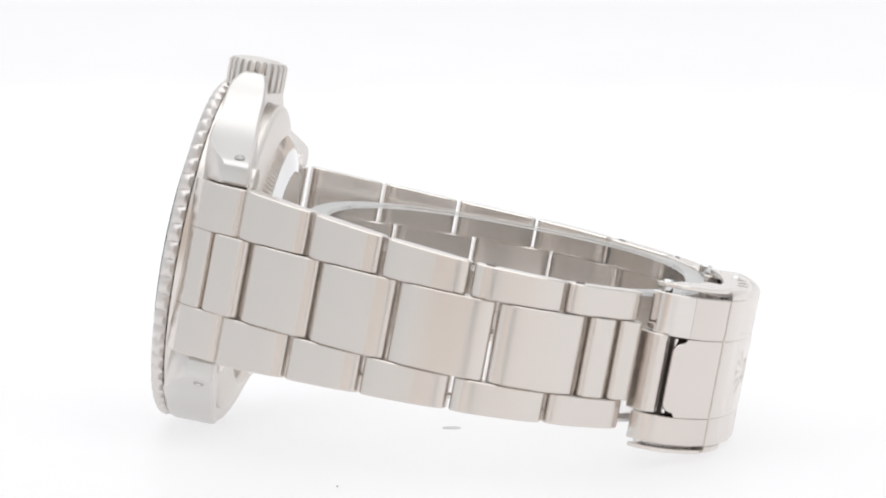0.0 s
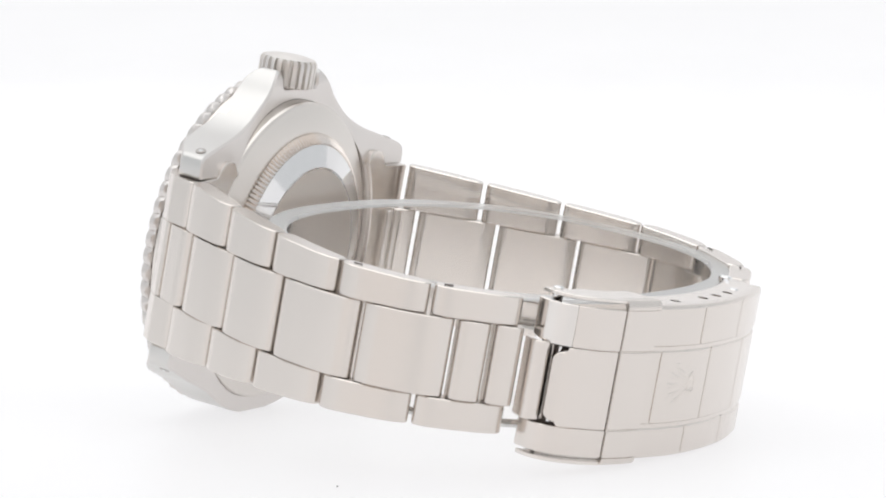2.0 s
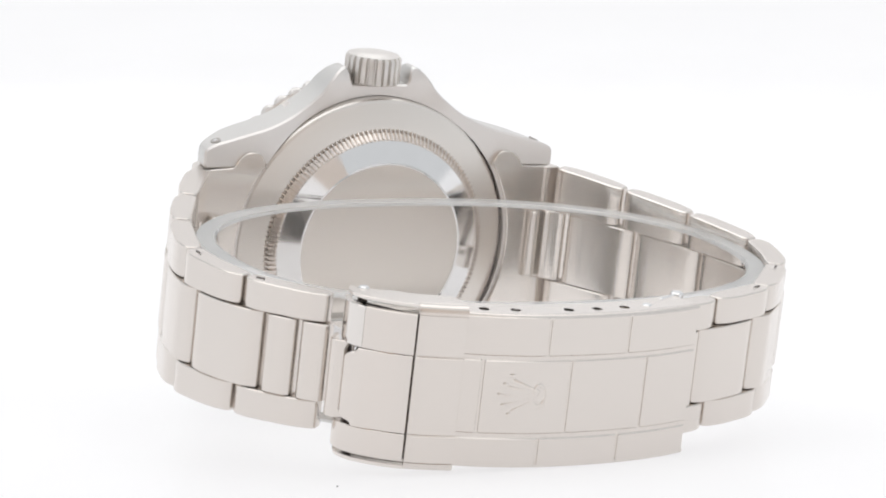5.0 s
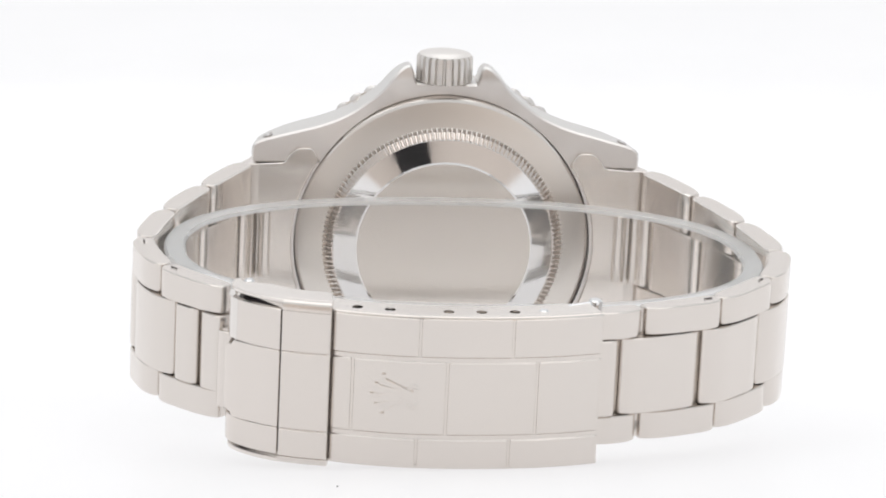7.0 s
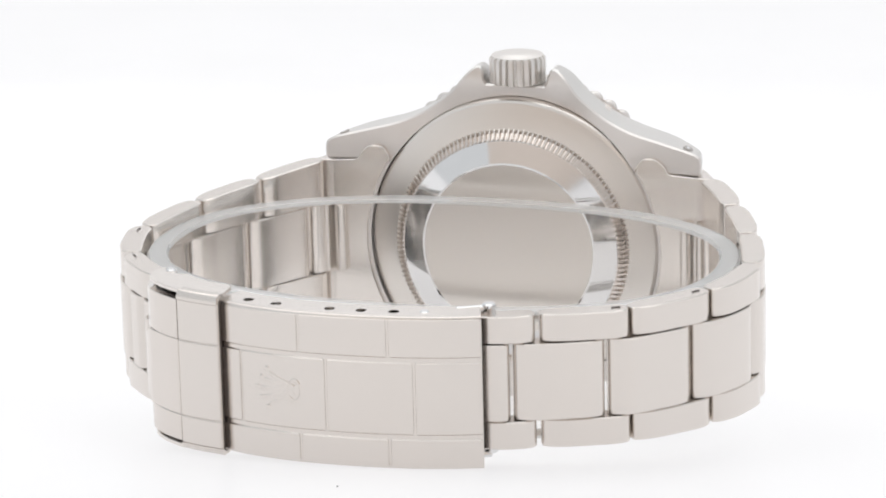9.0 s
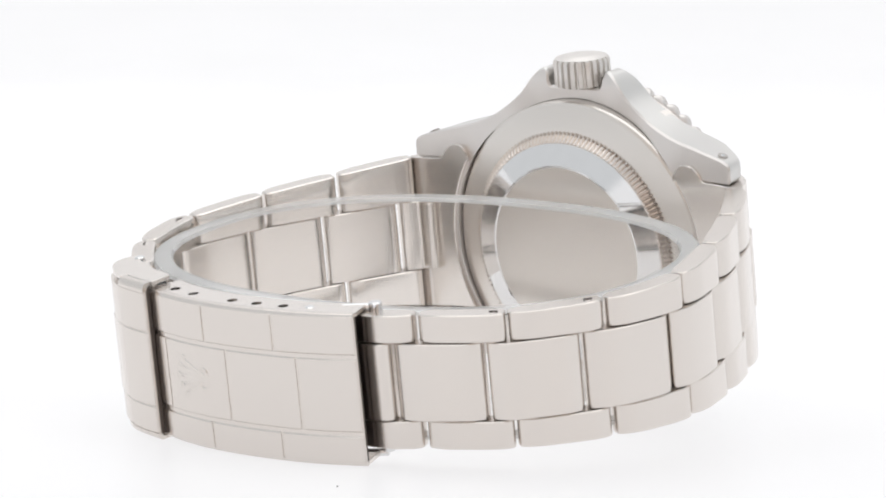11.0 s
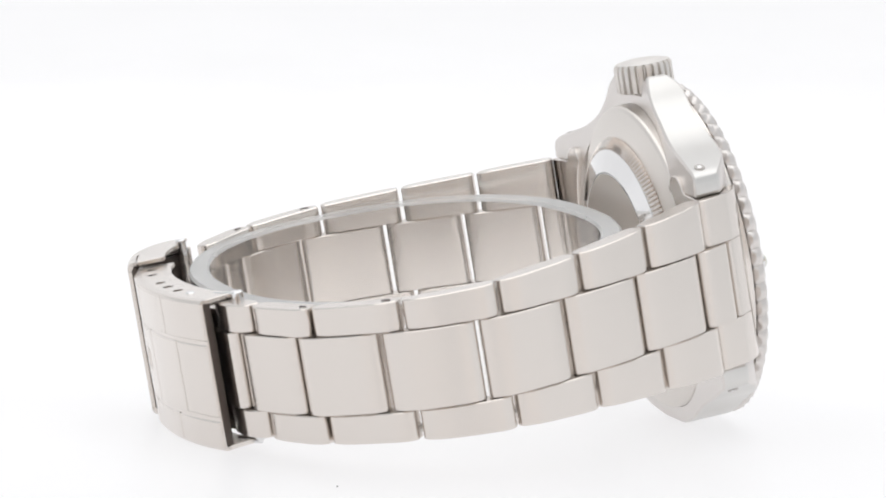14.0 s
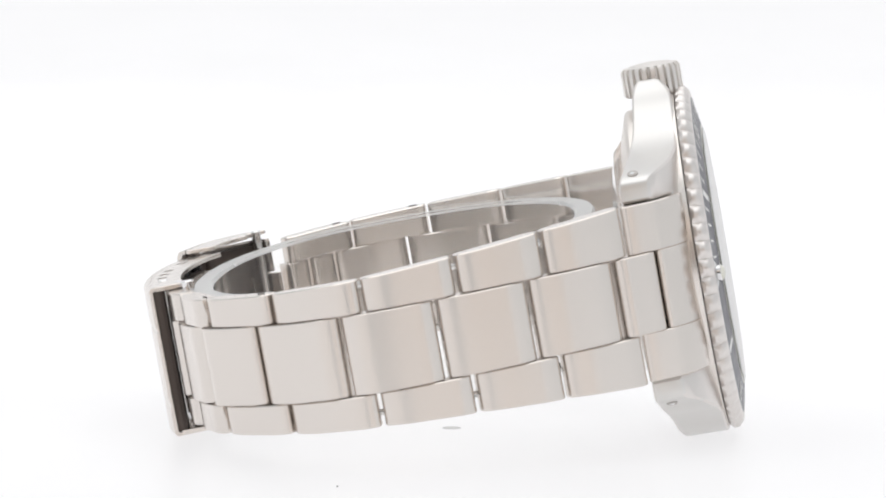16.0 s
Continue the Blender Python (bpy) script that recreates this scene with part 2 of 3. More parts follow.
# ---------------------------------------------------------------- table and unseen panels behind the lens
def sheet(name, rows, mat, label, category=""):
    """A skin through rows of points in metres."""
    n = len(rows[0])
    vs = [p for r in rows for p in r]
    fs = [[a * n + i, a * n + i + 1, (a + 1) * n + i + 1, (a + 1) * n + i] for a in range(len(rows) - 1) for i in range(n - 1)]
    ob = new(name, mesh_of(name, vs, fs, mat, 1.0, 60))
    return tagged(ob, label, category, kind="structure")


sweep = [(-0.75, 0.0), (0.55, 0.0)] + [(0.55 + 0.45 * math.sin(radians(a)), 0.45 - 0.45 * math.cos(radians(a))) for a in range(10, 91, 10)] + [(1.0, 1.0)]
sheet("ground", [[(x, y, z) for x in (-1.0, 1.0)] for y, z in sweep], table_white, "seamless glowing white sheet curving up behind the watch")
# unseen dark panel added so the polished ring reflects a dark camera
v = slab([(-0.065, 0.0), (0.065, 0.0), (0.065, 0.24), (-0.065, 0.24)], [], 0.0, 0.02, lambda u, w, h: (u, -0.62 - h, w), 0.002)
tagged(new("camera_stand_in", mesh_of("camera_stand_in", v[0], v[1], camera_black, 1.0)), "dark panel standing in for the camera in reflections", kind="structure")
# unseen wall, added so steel facing the lens reflects warm grey
v = slab([(-0.6, -0.01), (0.6, -0.01), (0.6, 0.55), (-0.6, 0.55)], [], 0.0, 0.02, lambda u, w, h: (u, -0.74 - h, w), 0.002)
tagged(new("reflector_wall", mesh_of("reflector_wall", v[0], v[1], wall_grey, 1.0)), "unseen warm grey wall added behind the camera for reflections", kind="structure")

v = disc([(1.15, 0.0), (1.15, 0.04), (1.05, 0.06)], 24)
pin = tagged(new("table_cap", mesh_of("table_cap", [(x + 0.1, z - 0.7, y) for x, y, z in v[0]], v[1], cap_grey)), "small flat grey cap in the white table", "cap")
v = disc([(0.1, 0.0), (0.1, 0.08), (0.04, 0.14)], 8)
tagged(new("dust_speck", mesh_of("dust_speck", [(x - 12.16, z - 44.7, y) for x, y, z in v[0]], v[1], speck_dark)), "tiny dark dust speck on the white table", "dust")

# ---------------------------------------------------------------- the watch
watch = tagged(new("wrist_watch"), "stainless steel diving watch with ridged bezel and three-row link bracelet", "watch")

SIDE_B = Path([(25.38, 0.9), (28.94, -4.73), (32.0, -10.9), (34.5, -16.7), (36.2, -21.9), (37.7, -27.8), (37.8, -32.4), (35.3, -39.7), (28.5, -47.9), (25.4, -50.1), (15.8, -54.1), (12.2, -55.0), (0, -56.0)])
SIDE_A = Path([(-25.1, 0.9), (-28.75, -4.7), (-32.3, -10.8), (-35.3, -16.4), (-37.3, -21.6), (-38.9, -27.7), (-38.9, -32.7), (-36.3, -40.3), (-29.0, -48.5), (-25.6, -50.6), (-15.9, -54.4), (-12.2, -55.2), (0, -56.2)])


def half_width(s):
    table = ((0, 10.15), (1.7, 10.1), (12.1, 9.4), (22.4, 8.75), (33.0, 8.2), (44.5, 7.85), (56.0, 7.7), (90, 7.65))
    for (a, b), (c, d) in zip(table, table[1:]):
        if s <= c:
            return b + (d - b) * max(0, s - a) / (c - a)
    return table[-1][1]


def faces_wrist(c, n):
    """True for faces that look into the bracelet."""
    return n.dot(Vector((-c.x, -29.6 - c.y, 0)).normalized()) > 0.6


def bracelet_side(path, side, outer, centre):
    for a, b in zip(outer, outer[1:]):
        for top in (1, -1):
            lo = 4.5
            sh = band(path, a + 0.3, b - 0.3, (lo if top > 0 else lambda s: -half_width(s)), ((lambda s: half_width(s)) if top > 0 else -lo),
                      2.7, side, 0.85, 1.05, 0.6, 0.13, 0.0, 12, (2.4, 3.6))
            part("outer_link", sh, brushed, watch, "", 35.0, inner_lit_steel, faces_wrist)
    for a, b in centre:
        sh = band(path, a + 0.27, b - 0.27, -4.42, 4.42, 2.6, side, 0.85, min(1.05, (b - a) * 0.2), 0.55, 0.1, 0.1, 12, (2.4, 3.6) if b - a > 7 else (1.3, 1.3))
        part("centre_link", sh, brushed, watch, "", 35.0, inner_lit_steel, faces_wrist)


bracelet_side(SIDE_B, 1, [1.6, 12.0, 22.4, 33.3, 44.8, 56.0, 66.7, 76.2],
              [(-1.9, 3.9), (3.9, 14.5), (14.5, 25.3), (25.3, 36.4), (36.4, 47.8), (47.8, 59.0), (59.0, 69.7), (69.6, 76.6)])
bracelet_side(SIDE_A, -1, [1.3, 11.8, 22.0, 32.9, 44.3, 55.2],
              [(-1.9, 4.0), (4.0, 14.2), (14.2, 24.7), (24.7, 36.7), (36.7, 47.7), (47.7, 51.9), (51.9, 55.7)])


# slotted ends of the link screws
for path, side, s in ((SIDE_A, -1, 46.2), (SIDE_A, -1, 35.0), (SIDE_B, 1, 46.6), (SIDE_B, 1, 57.8)):
    p = path.at(s) + path.inward(s, side) * 1.4
    h = half_width(s)
    part("link_screw", tube((p.x, p.y, h - 0.6), (p.x, p.y, h + 0.015), 0.55, 16, 0.04), satin, watch)
    d = (path.at(s + 0.5) - path.at(s - 0.5)).normalized() * 0.5
    # the slot is a dark bar, its shade put into the colour
    part("screw_slot", tube((p.x - d.x, p.y - d.y, h), (p.x + d.x, p.y + d.y, h), 0.15, 6, 0.02), gap_shade, watch)


def end_link(sx):
    def ext(profile, z0, z1):
        pr = rounded(profile, 0.25, 2)
        small = inset(pr, 0.1)
        ring = lambda q, z: [(sx * x, y, z) for x, y in q]
        return loops([ring(small, z0), ring(pr, z0 + 0.1), ring(pr, z1 - 0.1), ring(small, z1)])
    full = [(19.6, 5.7), (20.4, 5.4), (22.2, 4.5), (23.9, 2.8), (24.85, 0.9), (25.4, -0.3), (25.3, -1.0), (23.4, -0.9), (22.4, -0.5), (19.2, -0.3), (19.2, 5.8)]
    mid = [(19.6, 5.7), (20.4, 5.4), (22.2, 4.5), (23.8, 2.9), (24.1, 2.3), (23.3, 1.7), (22.2, -0.5), (19.2, -0.3), (19.2, 5.8)]
    ob = part("end_link", join(ext(full, 4.45, 9.92), ext(full, -9.92, -4.45), ext(mid, -4.45, 4.45)), brushed_up, watch)
    arc = [(18.9 * math.cos(radians(a)), 18.9 * math.sin(radians(a))) for a in range(-34, 35, 4)]
    ear = rounded([(15.7, 10.6), (16.6, 12.0), (18.4, 12.0), (19.5, 11.0), (19.9, 10.1), (24.9, 9.8), (24.9, -9.8), (19.9, -10.1), (19.5, -11.0), (18.4, -12.0), (16.6, -12.0), (15.7, -10.6)], 0.6, 3)
    lobes = arc + ear
    sh = slab([(sx * x, z) for x, z in lobes], [], -0.8, 0.1, lambda u, v, w: (u, w, v), 0.1)
    part("end_plate", sh, satin, ob)
    for x in (22.2, 24.2):
        part("hinge_bar", tube((sx * x, -1.3, -4.3), (sx * x, -1.3, 4.3), 0.75), satin, ob)


end_link(1)
end_link(-1)

# case: lugs, crown guards and band in one solid
up = [(19.6, 10.05), (23.7, 10.05), (24.05, 10.4), (24.08, 11.5), (24.0, 12.15), (23.72, 12.5), (23.1, 12.8), (22.1, 13.1), (18.5, 13.95), (15.2, 14.75), (12.2, 15.95), (9.8, 17.5), (8.0, 19.0), (6.7, 20.6), (5.7, 21.6),
      (5.0, 22.0), (4.5, 21.9), (4.15, 21.2), (4.0, 20.4), (3.7, 19.9)]
down = [(19.6, -10.05), (23.7, -10.05), (24.05, -10.4), (24.08, -11.5), (24.0, -12.15), (23.72, -12.5), (23.1, -12.82), (22.1, -13.15), (18.5, -14.6), (15.2, -15.7), (12.0, -17.0), (9.0, -18.5), (6.0, -19.6), (3.0, -20.3)]
up = up[:7] + [tuple(q) for q in Path(up[7:], 5).pts]
down = down[:7] + [tuple(q) for q in Path(down[7:], 5).pts]
gap_edge = [(19.6, 9.0), (19.7, 4.0), (19.7, -4.0), (19.6, -9.0)]
outline = up[::-1] + gap_edge + down + [(0, -20.5)] + [(-x, z) for x, z in down[::-1]] + [(-x, z) for x, z in gap_edge[::-1]] + [(-x, z) for x, z in up] + [(0, 19.8)]


def case_front(x, z):
    k, g = max(0, (abs(x) - 11.0) / 13.0), max(0, (z - 18.6) / 3.6)
    return 6.05 - 3.5 * k ** 2.6 - 1.6 * g ** 3


def case_back(x, z):
    g, u = max(0.0, (z - 18.6) / 3.6), min(1.0, max(0.0, (z - 10.5) / 7.0))
    return 1.15 - 0.085 * abs(x) + 0.9 * u * u * (3 - 2 * u) + 0.8 * g ** 3


case = part("case", slab(outline, [circle(0, 0, 18.5, 128)], case_back, case_front, lambda u, v, w: (u - math.copysign(max(0.0, abs(u) - 20.0) * 0.06 * max(0.0, w), u), w, v), 0.22), bezel_steel, watch,
            "satin steel case with polished flanks, drilled lugs and crown guards", 30, flank_steel, lambda c, n: abs(n.y) < 0.6 and math.hypot(c.x, c.z) > 18.8)
for x in (22.1, -22.1):
    for s in (1, -1):
        a = Vector((x, 0.9, 13.2 * s))
        n = Vector((math.copysign(0.42, x), 0, s)).normalized()
        # solid plug, its dark colour stands for the shade in the hole
        part("lug_hole", tube(a - n * 0.5, a + n * 0.03, 0.62, 16, 0.04), dark_steel, case)
        part("spring_bar_tip", tube(a - n * 0.4, a + n * 0.06, 0.3, 12, 0.05), polished, case)

# screwed back: cone, coin-edge ring, polished ring, flat disc
part("case_back", revolve([(17.0, 3.0), (18.44, 3.0), (18.44, 0.5), (18.3, 0.2), (18.0, 0.0), (15.2, -0.85), (14.9, -0.9), (14.0, -0.6), (14.0, 3.0)], 128), cone_steel, watch, "turned steel case back", 8)
part("coin_edge", revolve([(13.0, -0.5), (15.0, -0.5), (15.0, -1.0), (13.95, -1.95), (13.0, -1.9)], 600, lambda k, i: (-0.5 if i % 4 in (0, 1) else 0.0) if k in (1, 2) else ((-0.28 if i % 4 in (0, 1) else 0) if k == 3 else 0)),
     lever_steel, watch, "fine coin-edge ring", 20)
part("back_ring", revolve([(10.8, -1.0), (13.8, -1.0), (13.8, -1.86), (13.65, -1.95), (11.05, -2.72), (10.8, -2.7)], 128), polished, watch, "mirror-polished ring", 8)
part("back_disc", disc([(10.95, -1.0), (10.95, -2.54), (10.8, -2.67)], 128), back_steel, watch, "plain matt steel disc", 25)

# bezel, insert, glass
STEPS = 60
def scallop(k, i):
    """Round-crested teeth, deepest on the sloping front of the bezel."""
    hollow = 1 - abs(math.sin(math.pi * i / 8)) ** 0.8
    return -(0.0, 0.0, 0.05, 0.5, 0.62, 0.4, 0.0, 0.0)[k] * hollow


part("bezel", revolve([(17.6, 6.15), (19.5, 6.15), (20.15, 6.4), (20.45, 6.8), (20.35, 7.35), (19.65, 7.9), (18.9, 8.05), (17.6, 7.8)], STEPS * 8, scallop),
     bezel_steel, watch, "scalloped steel turning bezel", 40)
part("bezel_seat", revolve([(17.0, 4.6), (19.98, 4.6), (19.98, 6.2), (17.0, 6.2)], 128), satin, watch)
insert = part("bezel_insert", revolve([(15.4, 7.0), (18.85, 7.0), (18.85, 8.0), (15.6, 8.6), (15.4, 8.6)], 128), insert_mat, watch, "dark slate-coloured dive insert with silver markings", 30)


def on_insert(r, minute, lift=0.02):
    a = 2 * math.pi * minute / 60
    return Vector((r * math.cos(a), 8.0 + (18.85 - r) * 0.6 / 3.25 + lift, r * math.sin(a)))


def mark(r0, r1, minute, w0, w1):
    """A flat mark on the insert from radius r0 to r1."""
    a = 2 * math.pi * minute / 60
    t = Vector((-math.sin(a), 0, math.cos(a)))
    pts = [on_insert(r0, minute) - t * w0, on_insert(r0, minute) + t * w0, on_insert(r1, minute) + t * w1, on_insert(r1, minute) - t * w1]
    low = [p - Vector((0, 0.06, 0)) for p in pts]
    return [tuple(p) for p in pts + low], [[0, 1, 2, 3], [4, 5, 6, 7], [0, 1, 5, 4], [1, 2, 6, 5], [2, 3, 7, 6], [3, 0, 4, 7]]


for minute in range(1, 60):
    if minute % 10 == 0:
        continue
    if minute % 5 == 0:
        part("minute_bar", mark(16.1, 18.4, minute, 0.35, 0.4), silver_print, insert)
    elif minute < 15:
        part("minute_tick", mark(16.9, 18.3, minute, 0.13, 0.13), silver_print, insert)
part("zero_triangle", mark(16.0, 18.5, 0, 0.15, 1.6), silver_print, insert)
c = on_insert(17.3, 0, 0.0)
part("pearl_collar", turned(disc([(1.05, -0.1), (1.05, 0.3), (0.9, 0.38)], 24), Matrix.Translation(c)), polished, insert)
part("pearl", turned(disc([(0.9, 0.0), (0.88, 0.4), (0.65, 0.68), (0.3, 0.82)], 24), Matrix.Translation(c)), lume, insert, "cream luminous pearl")


def numerals(text, minute):
    cu = bpy.data.curves.new("numeral", "FONT")
    cu.body, cu.size, cu.align_x, cu.align_y, cu.extrude = text, 2.7 * MM, "CENTER", "CENTER", 0.02 * MM
    tmp = new("numeral", cu)
    me = bpy.data.meshes.new_from_object(tmp.evaluated_get(bpy.context.evaluated_depsgraph_get()))
    bpy.data.objects.remove(tmp)
    a = 2 * math.pi * minute / 60
    out = Vector((math.cos(a), -0.185, math.sin(a))).normalized()
    across = Vector((-math.sin(a), 0, math.cos(a)))
    m = Matrix((across, out, across.cross(out))).transposed().to_4x4()
    m.translation = on_insert(17.25, minute, 0.03) * MM
    me.transform(m)
    me.materials.append(silver_print)
    ob = new("numeral", me)
    ob.parent = insert


for minute in (10, 20, 30, 40, 50):
    numerals(str(minute), minute)

part("crystal", disc([(15.3, 8.3), (15.3, 8.6), (15.0, 8.82), (7.0, 8.86)], 96), sapphire, watch, "flat clear sapphire crystal", 30)
part("crystal_gasket", revolve([(14.7, 8.2), (15.38, 8.2), (15.38, 8.64), (14.9, 8.64)], 96), lume, watch, "pale gasket round the crystal")
part("dial", disc([(15.2, 6.0), (15.2, 6.3), (15.0, 6.4)], 96), dial_and_hole_black, watch, "plain black dial under the crystal")

part("rehaut", revolve([(13.6, 6.45), (15.3, 6.45), (15.3, 8.28), (14.6, 8.28)], 96), polished, watch, "polished inner ring under the crystal")

# crown: ridged screw-down knob on a short tube
TEETH = 23
crown_m = Matrix.Translation((-0.22, 3.9, 0)) @ Matrix.Rotation(math.pi / 2, 4, "X")
crown = part("crown", turned(disc([(3.1, 19.85), (3.45, 20.0), (3.5, 20.2), (3.5, 22.9), (3.2, 23.3), (2.6, 23.35), (2.4, 23.5), (1.0, 23.65)], TEETH * 8,
                           lambda k, i: -0.42 if k in (1, 2, 3) and i % 8 in (0, 1, 2) else 0), crown_m), crown_steel, watch, "ridged steel winding crown", 40)
part("crown_tube", turned(disc([(1.5, 18.0), (1.5, 19.7)], 32), crown_m), dark_steel, crown)

# ---------------------------------------------------------------- clasp
COVER = Path([(12.3, -57.0), (9, -58.0), (5, -58.85), (0, -59.38), (-5, -59.5), (-10, -59.2), (-15, -58.2), (-18, -57.1), (-21, -55.8), (-24, -53.9)])
CATCH = Path([(-17.9, -58.35), (-20.5, -57.75), (-23.2, -56.8), (-25.8, -55.2), (-27.8, -53.2), (-28.6, -51.5), (-28.6, -49.8), (-27.9, -48.2)])
TOP, BOTTOM = 8.35, -9.2
FACE_TOP, FACE_LOW = 7.95, -8.8
ROW_TOP, ROW_LOW = 3.4, -5.5


def along(path, x):
    """Length along a path at which it reaches x."""
    for p, s in zip(path.pts, path.s):
        if p.x <= x:
            return s
    return path.s[-1]


clasp = part("clasp", band(COVER, 0.0, along(COVER, -18.6), FACE_LOW, FACE_TOP, 0.3, 1, 1.0, 0.1, 0.1, 0.1, 0.0, 30), brushed, watch,
             "brushed folding clasp with panel lines and holes")


def cover_panel(x0, x1, z0, z1):
    part("panel", band(COVER, along(COVER, x0) + (0.13 if x0 < 12 else 0.0), along(COVER, x1) - 0.13, z0 + 0.13, z1 - 0.13, 0.3, 1, 1.0, 0.16, 0.05, 0.26, 0.16, 16), brushed, clasp)


for xs, z0, z1 in (((12.3, 2.2, -8.1, -18.4), ROW_TOP, TOP + 0.02), ((12.3, 5.0, -5.0, -15.2, -18.4), ROW_LOW, ROW_TOP), ((12.3, 2.2, -8.1, -18.4), BOTTOM - 0.02, ROW_LOW)):
    for a, b in zip(xs, xs[1:]):
        cover_panel(a, b, z0, z1)


def edge_roll(path, s0, s1, z_face, z_rim, name, parent, mat, lift=0.1, reach=1.0):
    """The rounded bend between the face and a rail."""
    sect = []
    h = z_rim - z_face
    for k in range(7):
        a = math.pi / 2 * k / 6
        sect.append((reach * (1 - math.cos(a)) - lift, z_face + h * math.sin(a)))
    sect += [(reach + 0.35, z_rim), (reach + 0.35, z_rim - 0.4 * math.copysign(1, h)), (reach, z_rim - 0.4 * math.copysign(1, h)), (0.35, z_face)]
    rings = []
    for k in range(31):
        s = s0 + (s1 - s0) * k / 30
        p, n = path.at(s), path.inward(s, 1)
        rings.append([(p.x + n.x * d, p.y + n.y * d, z) for d, z in sect])
    return part(name, loops(rings), mat, parent, "", 30)


def plate(path, s0, s1, d0, d1, z0, z1, holes, name, parent, mat, taper0=0.0, taper1=0.0):
    """A flat rail inside a path; taper rounds off its ends over that many mm."""
    out_pts, in_pts = [], []
    for k in range(31):
        s = s0 + (s1 - s0) * k / 30
        p, n = path.at(s), path.inward(s, 1)
        d = d1
        for t, e in ((taper0, s - s0), (taper1, s1 - s)):
            if t and e < t:
                d = d0 + 0.3 + (d1 - d0 - 0.3) * math.sqrt(max(0, 1 - (1 - e / t) ** 2))
        out_pts.append(tuple(p + n * d0))
        in_pts.append(tuple(p + n * d))
    return part(name, slab(out_pts + in_pts[::-1], holes, z0, z1, lambda u, v, w: (u, v, w), 0.06), mat, parent)


def inside(x, depth):
    s = along(COVER, x)
    return COVER.at(s) + COVER.inward(s, 1) * depth


S1 = along(COVER, -18.6)
edge_roll(COVER, 0.02, S1, FACE_TOP - 0.1, TOP, "rolled_edge", clasp, brushed, 0.1, 0.34)
edge_roll(COVER, 0.02, S1, FACE_LOW + 0.1, BOTTOM, "rolled_edge", clasp, brushed, 0.1, 0.34)
HOLES = (-15.4, -11.7, -4.9, -1.2, 2.6)
holes = [circle(*inside(x, 2.0), 0.62, 16) for x in HOLES]
top_rail = plate(COVER, 0.02, S1, 0.7, 4.3, TOP - 0.55, TOP + 0.005, holes, "top_rail", clasp, satin, 0.0, 0.0)
plate(COVER, 0.02, S1, 0.7, 4.3, BOTTOM - 0.005, BOTTOM + 0.55, holes, "bottom_rail", clasp, satin, 0.0, 0.0)
for x in HOLES:
    p = inside(x, 2.0)
    # black plug below each hole, in place of the shade in its depth
    part("hole_shade", tube((p.x, p.y, TOP - 1.6), (p.x, p.y, TOP - 0.65), 0.95, 14), dial_and_hole_black, top_rail)
p = inside(-11.7, 2.0)
part("spring_bar_end", tube((p.x, p.y, TOP - 0.7), (p.x, p.y, TOP - 0.15), 0.25, 12, 0.05), polished, clasp)
p = inside(6.2, 2.2)
part("spring_bar_end", tube((p.x, p.y, BOTTOM - 0.1), (p.x, p.y, TOP + 0.12), 0.6, 16, 0.14), polished, clasp)
# hinge at the open end: a pin with a collar, carried by two thin arms
part("hinge_pin", tube((11.9, -52.6, BOTTOM + 0.5), (11.9, -52.6, TOP + 0.25), 0.8, 16, 0.15), polished, clasp)
for z in (TOP - 0.35, BOTTOM + 0.35):
    part("hinge_arm", tube((11.9, -52.6, z), (8.6, -54.4, z), 0.45, 10, 0.1), polished, clasp)
# dark sheets added for the shade under the cover and at its open end
part("clasp_shade", band(COVER, 0.5, S1, BOTTOM + 0.5, TOP - 0.5, 1.5, 1, 1.0, 0.05, 0.05, 0.05, -0.33, 24), gap_shade, clasp, "dark sheet for the shade inside the clasp cover")
part("end_shade", band(COVER, 0.2, 1.4, BOTTOM + 0.5, TOP - 0.5, 1.1, 1, 1.0, 0.05, 0.05, 0.05, -0.36, 6), gap_shade, clasp)
INNER = Path([tuple(COVER.at(s) + COVER.inward(s, 1) * 3.0) for s in [S1 * k / 12 for k in range(13)]])
part("folding_blade", band(INNER, -0.6, INNER.s[-1] * 0.92, -7.6, 6.6, 0.9, 1, 1.0, 0.2, 0.2, 0.1, 0.0, 24), satin, clasp)

# fold-over safety catch: band over the cover, two cheeks with a pin; the curved lever lies under it
SEAM = along(CATCH, -23.15)
catch = part("safety_catch", band(CATCH, 0.0, SEAM, -8.75, 8.2, 0.4, 1, 1.0, 0.15, 0.1, 0.12, 0.0, 12), brushed, watch, "fold-over safety catch of the clasp")
for z0, z1 in ((ROW_TOP, 8.2), (ROW_LOW, ROW_TOP), (-8.75, ROW_LOW)):
    part("panel", band(CATCH, 0.05, SEAM - 0.05, z0 + 0.04, z1 - 0.04, 0.2, 1, 1.0, 0.12, 0.05, 0.1, 0.12, 12), brushed, catch)
edge_roll(CATCH, 0.02, SEAM, 8.15, 9.2, "rolled_edge", catch, brushed, 0.14, 0.7)
edge_roll(CATCH, 0.02, SEAM, -8.7, -9.55, "rolled_edge", catch, brushed, 0.14, 0.7)
# dark strips added for the shade under the catch's edge and in its seam
part("edge_shade", band(CATCH, 0.12, 1.2, -9.0, 8.6, 0.95, 1, 1.0, 0.05, 0.05, 0.05, -0.41, 6), gap_shade, catch, "dark strip for the shade under the catch")
part("seam_shade", band(CATCH, SEAM - 0.5, SEAM + 1.0, -8.5, 8.0, 1.0, 1, 1.0, 0.05, 0.05, 0.05, -0.72, 6), gap_shade, catch)
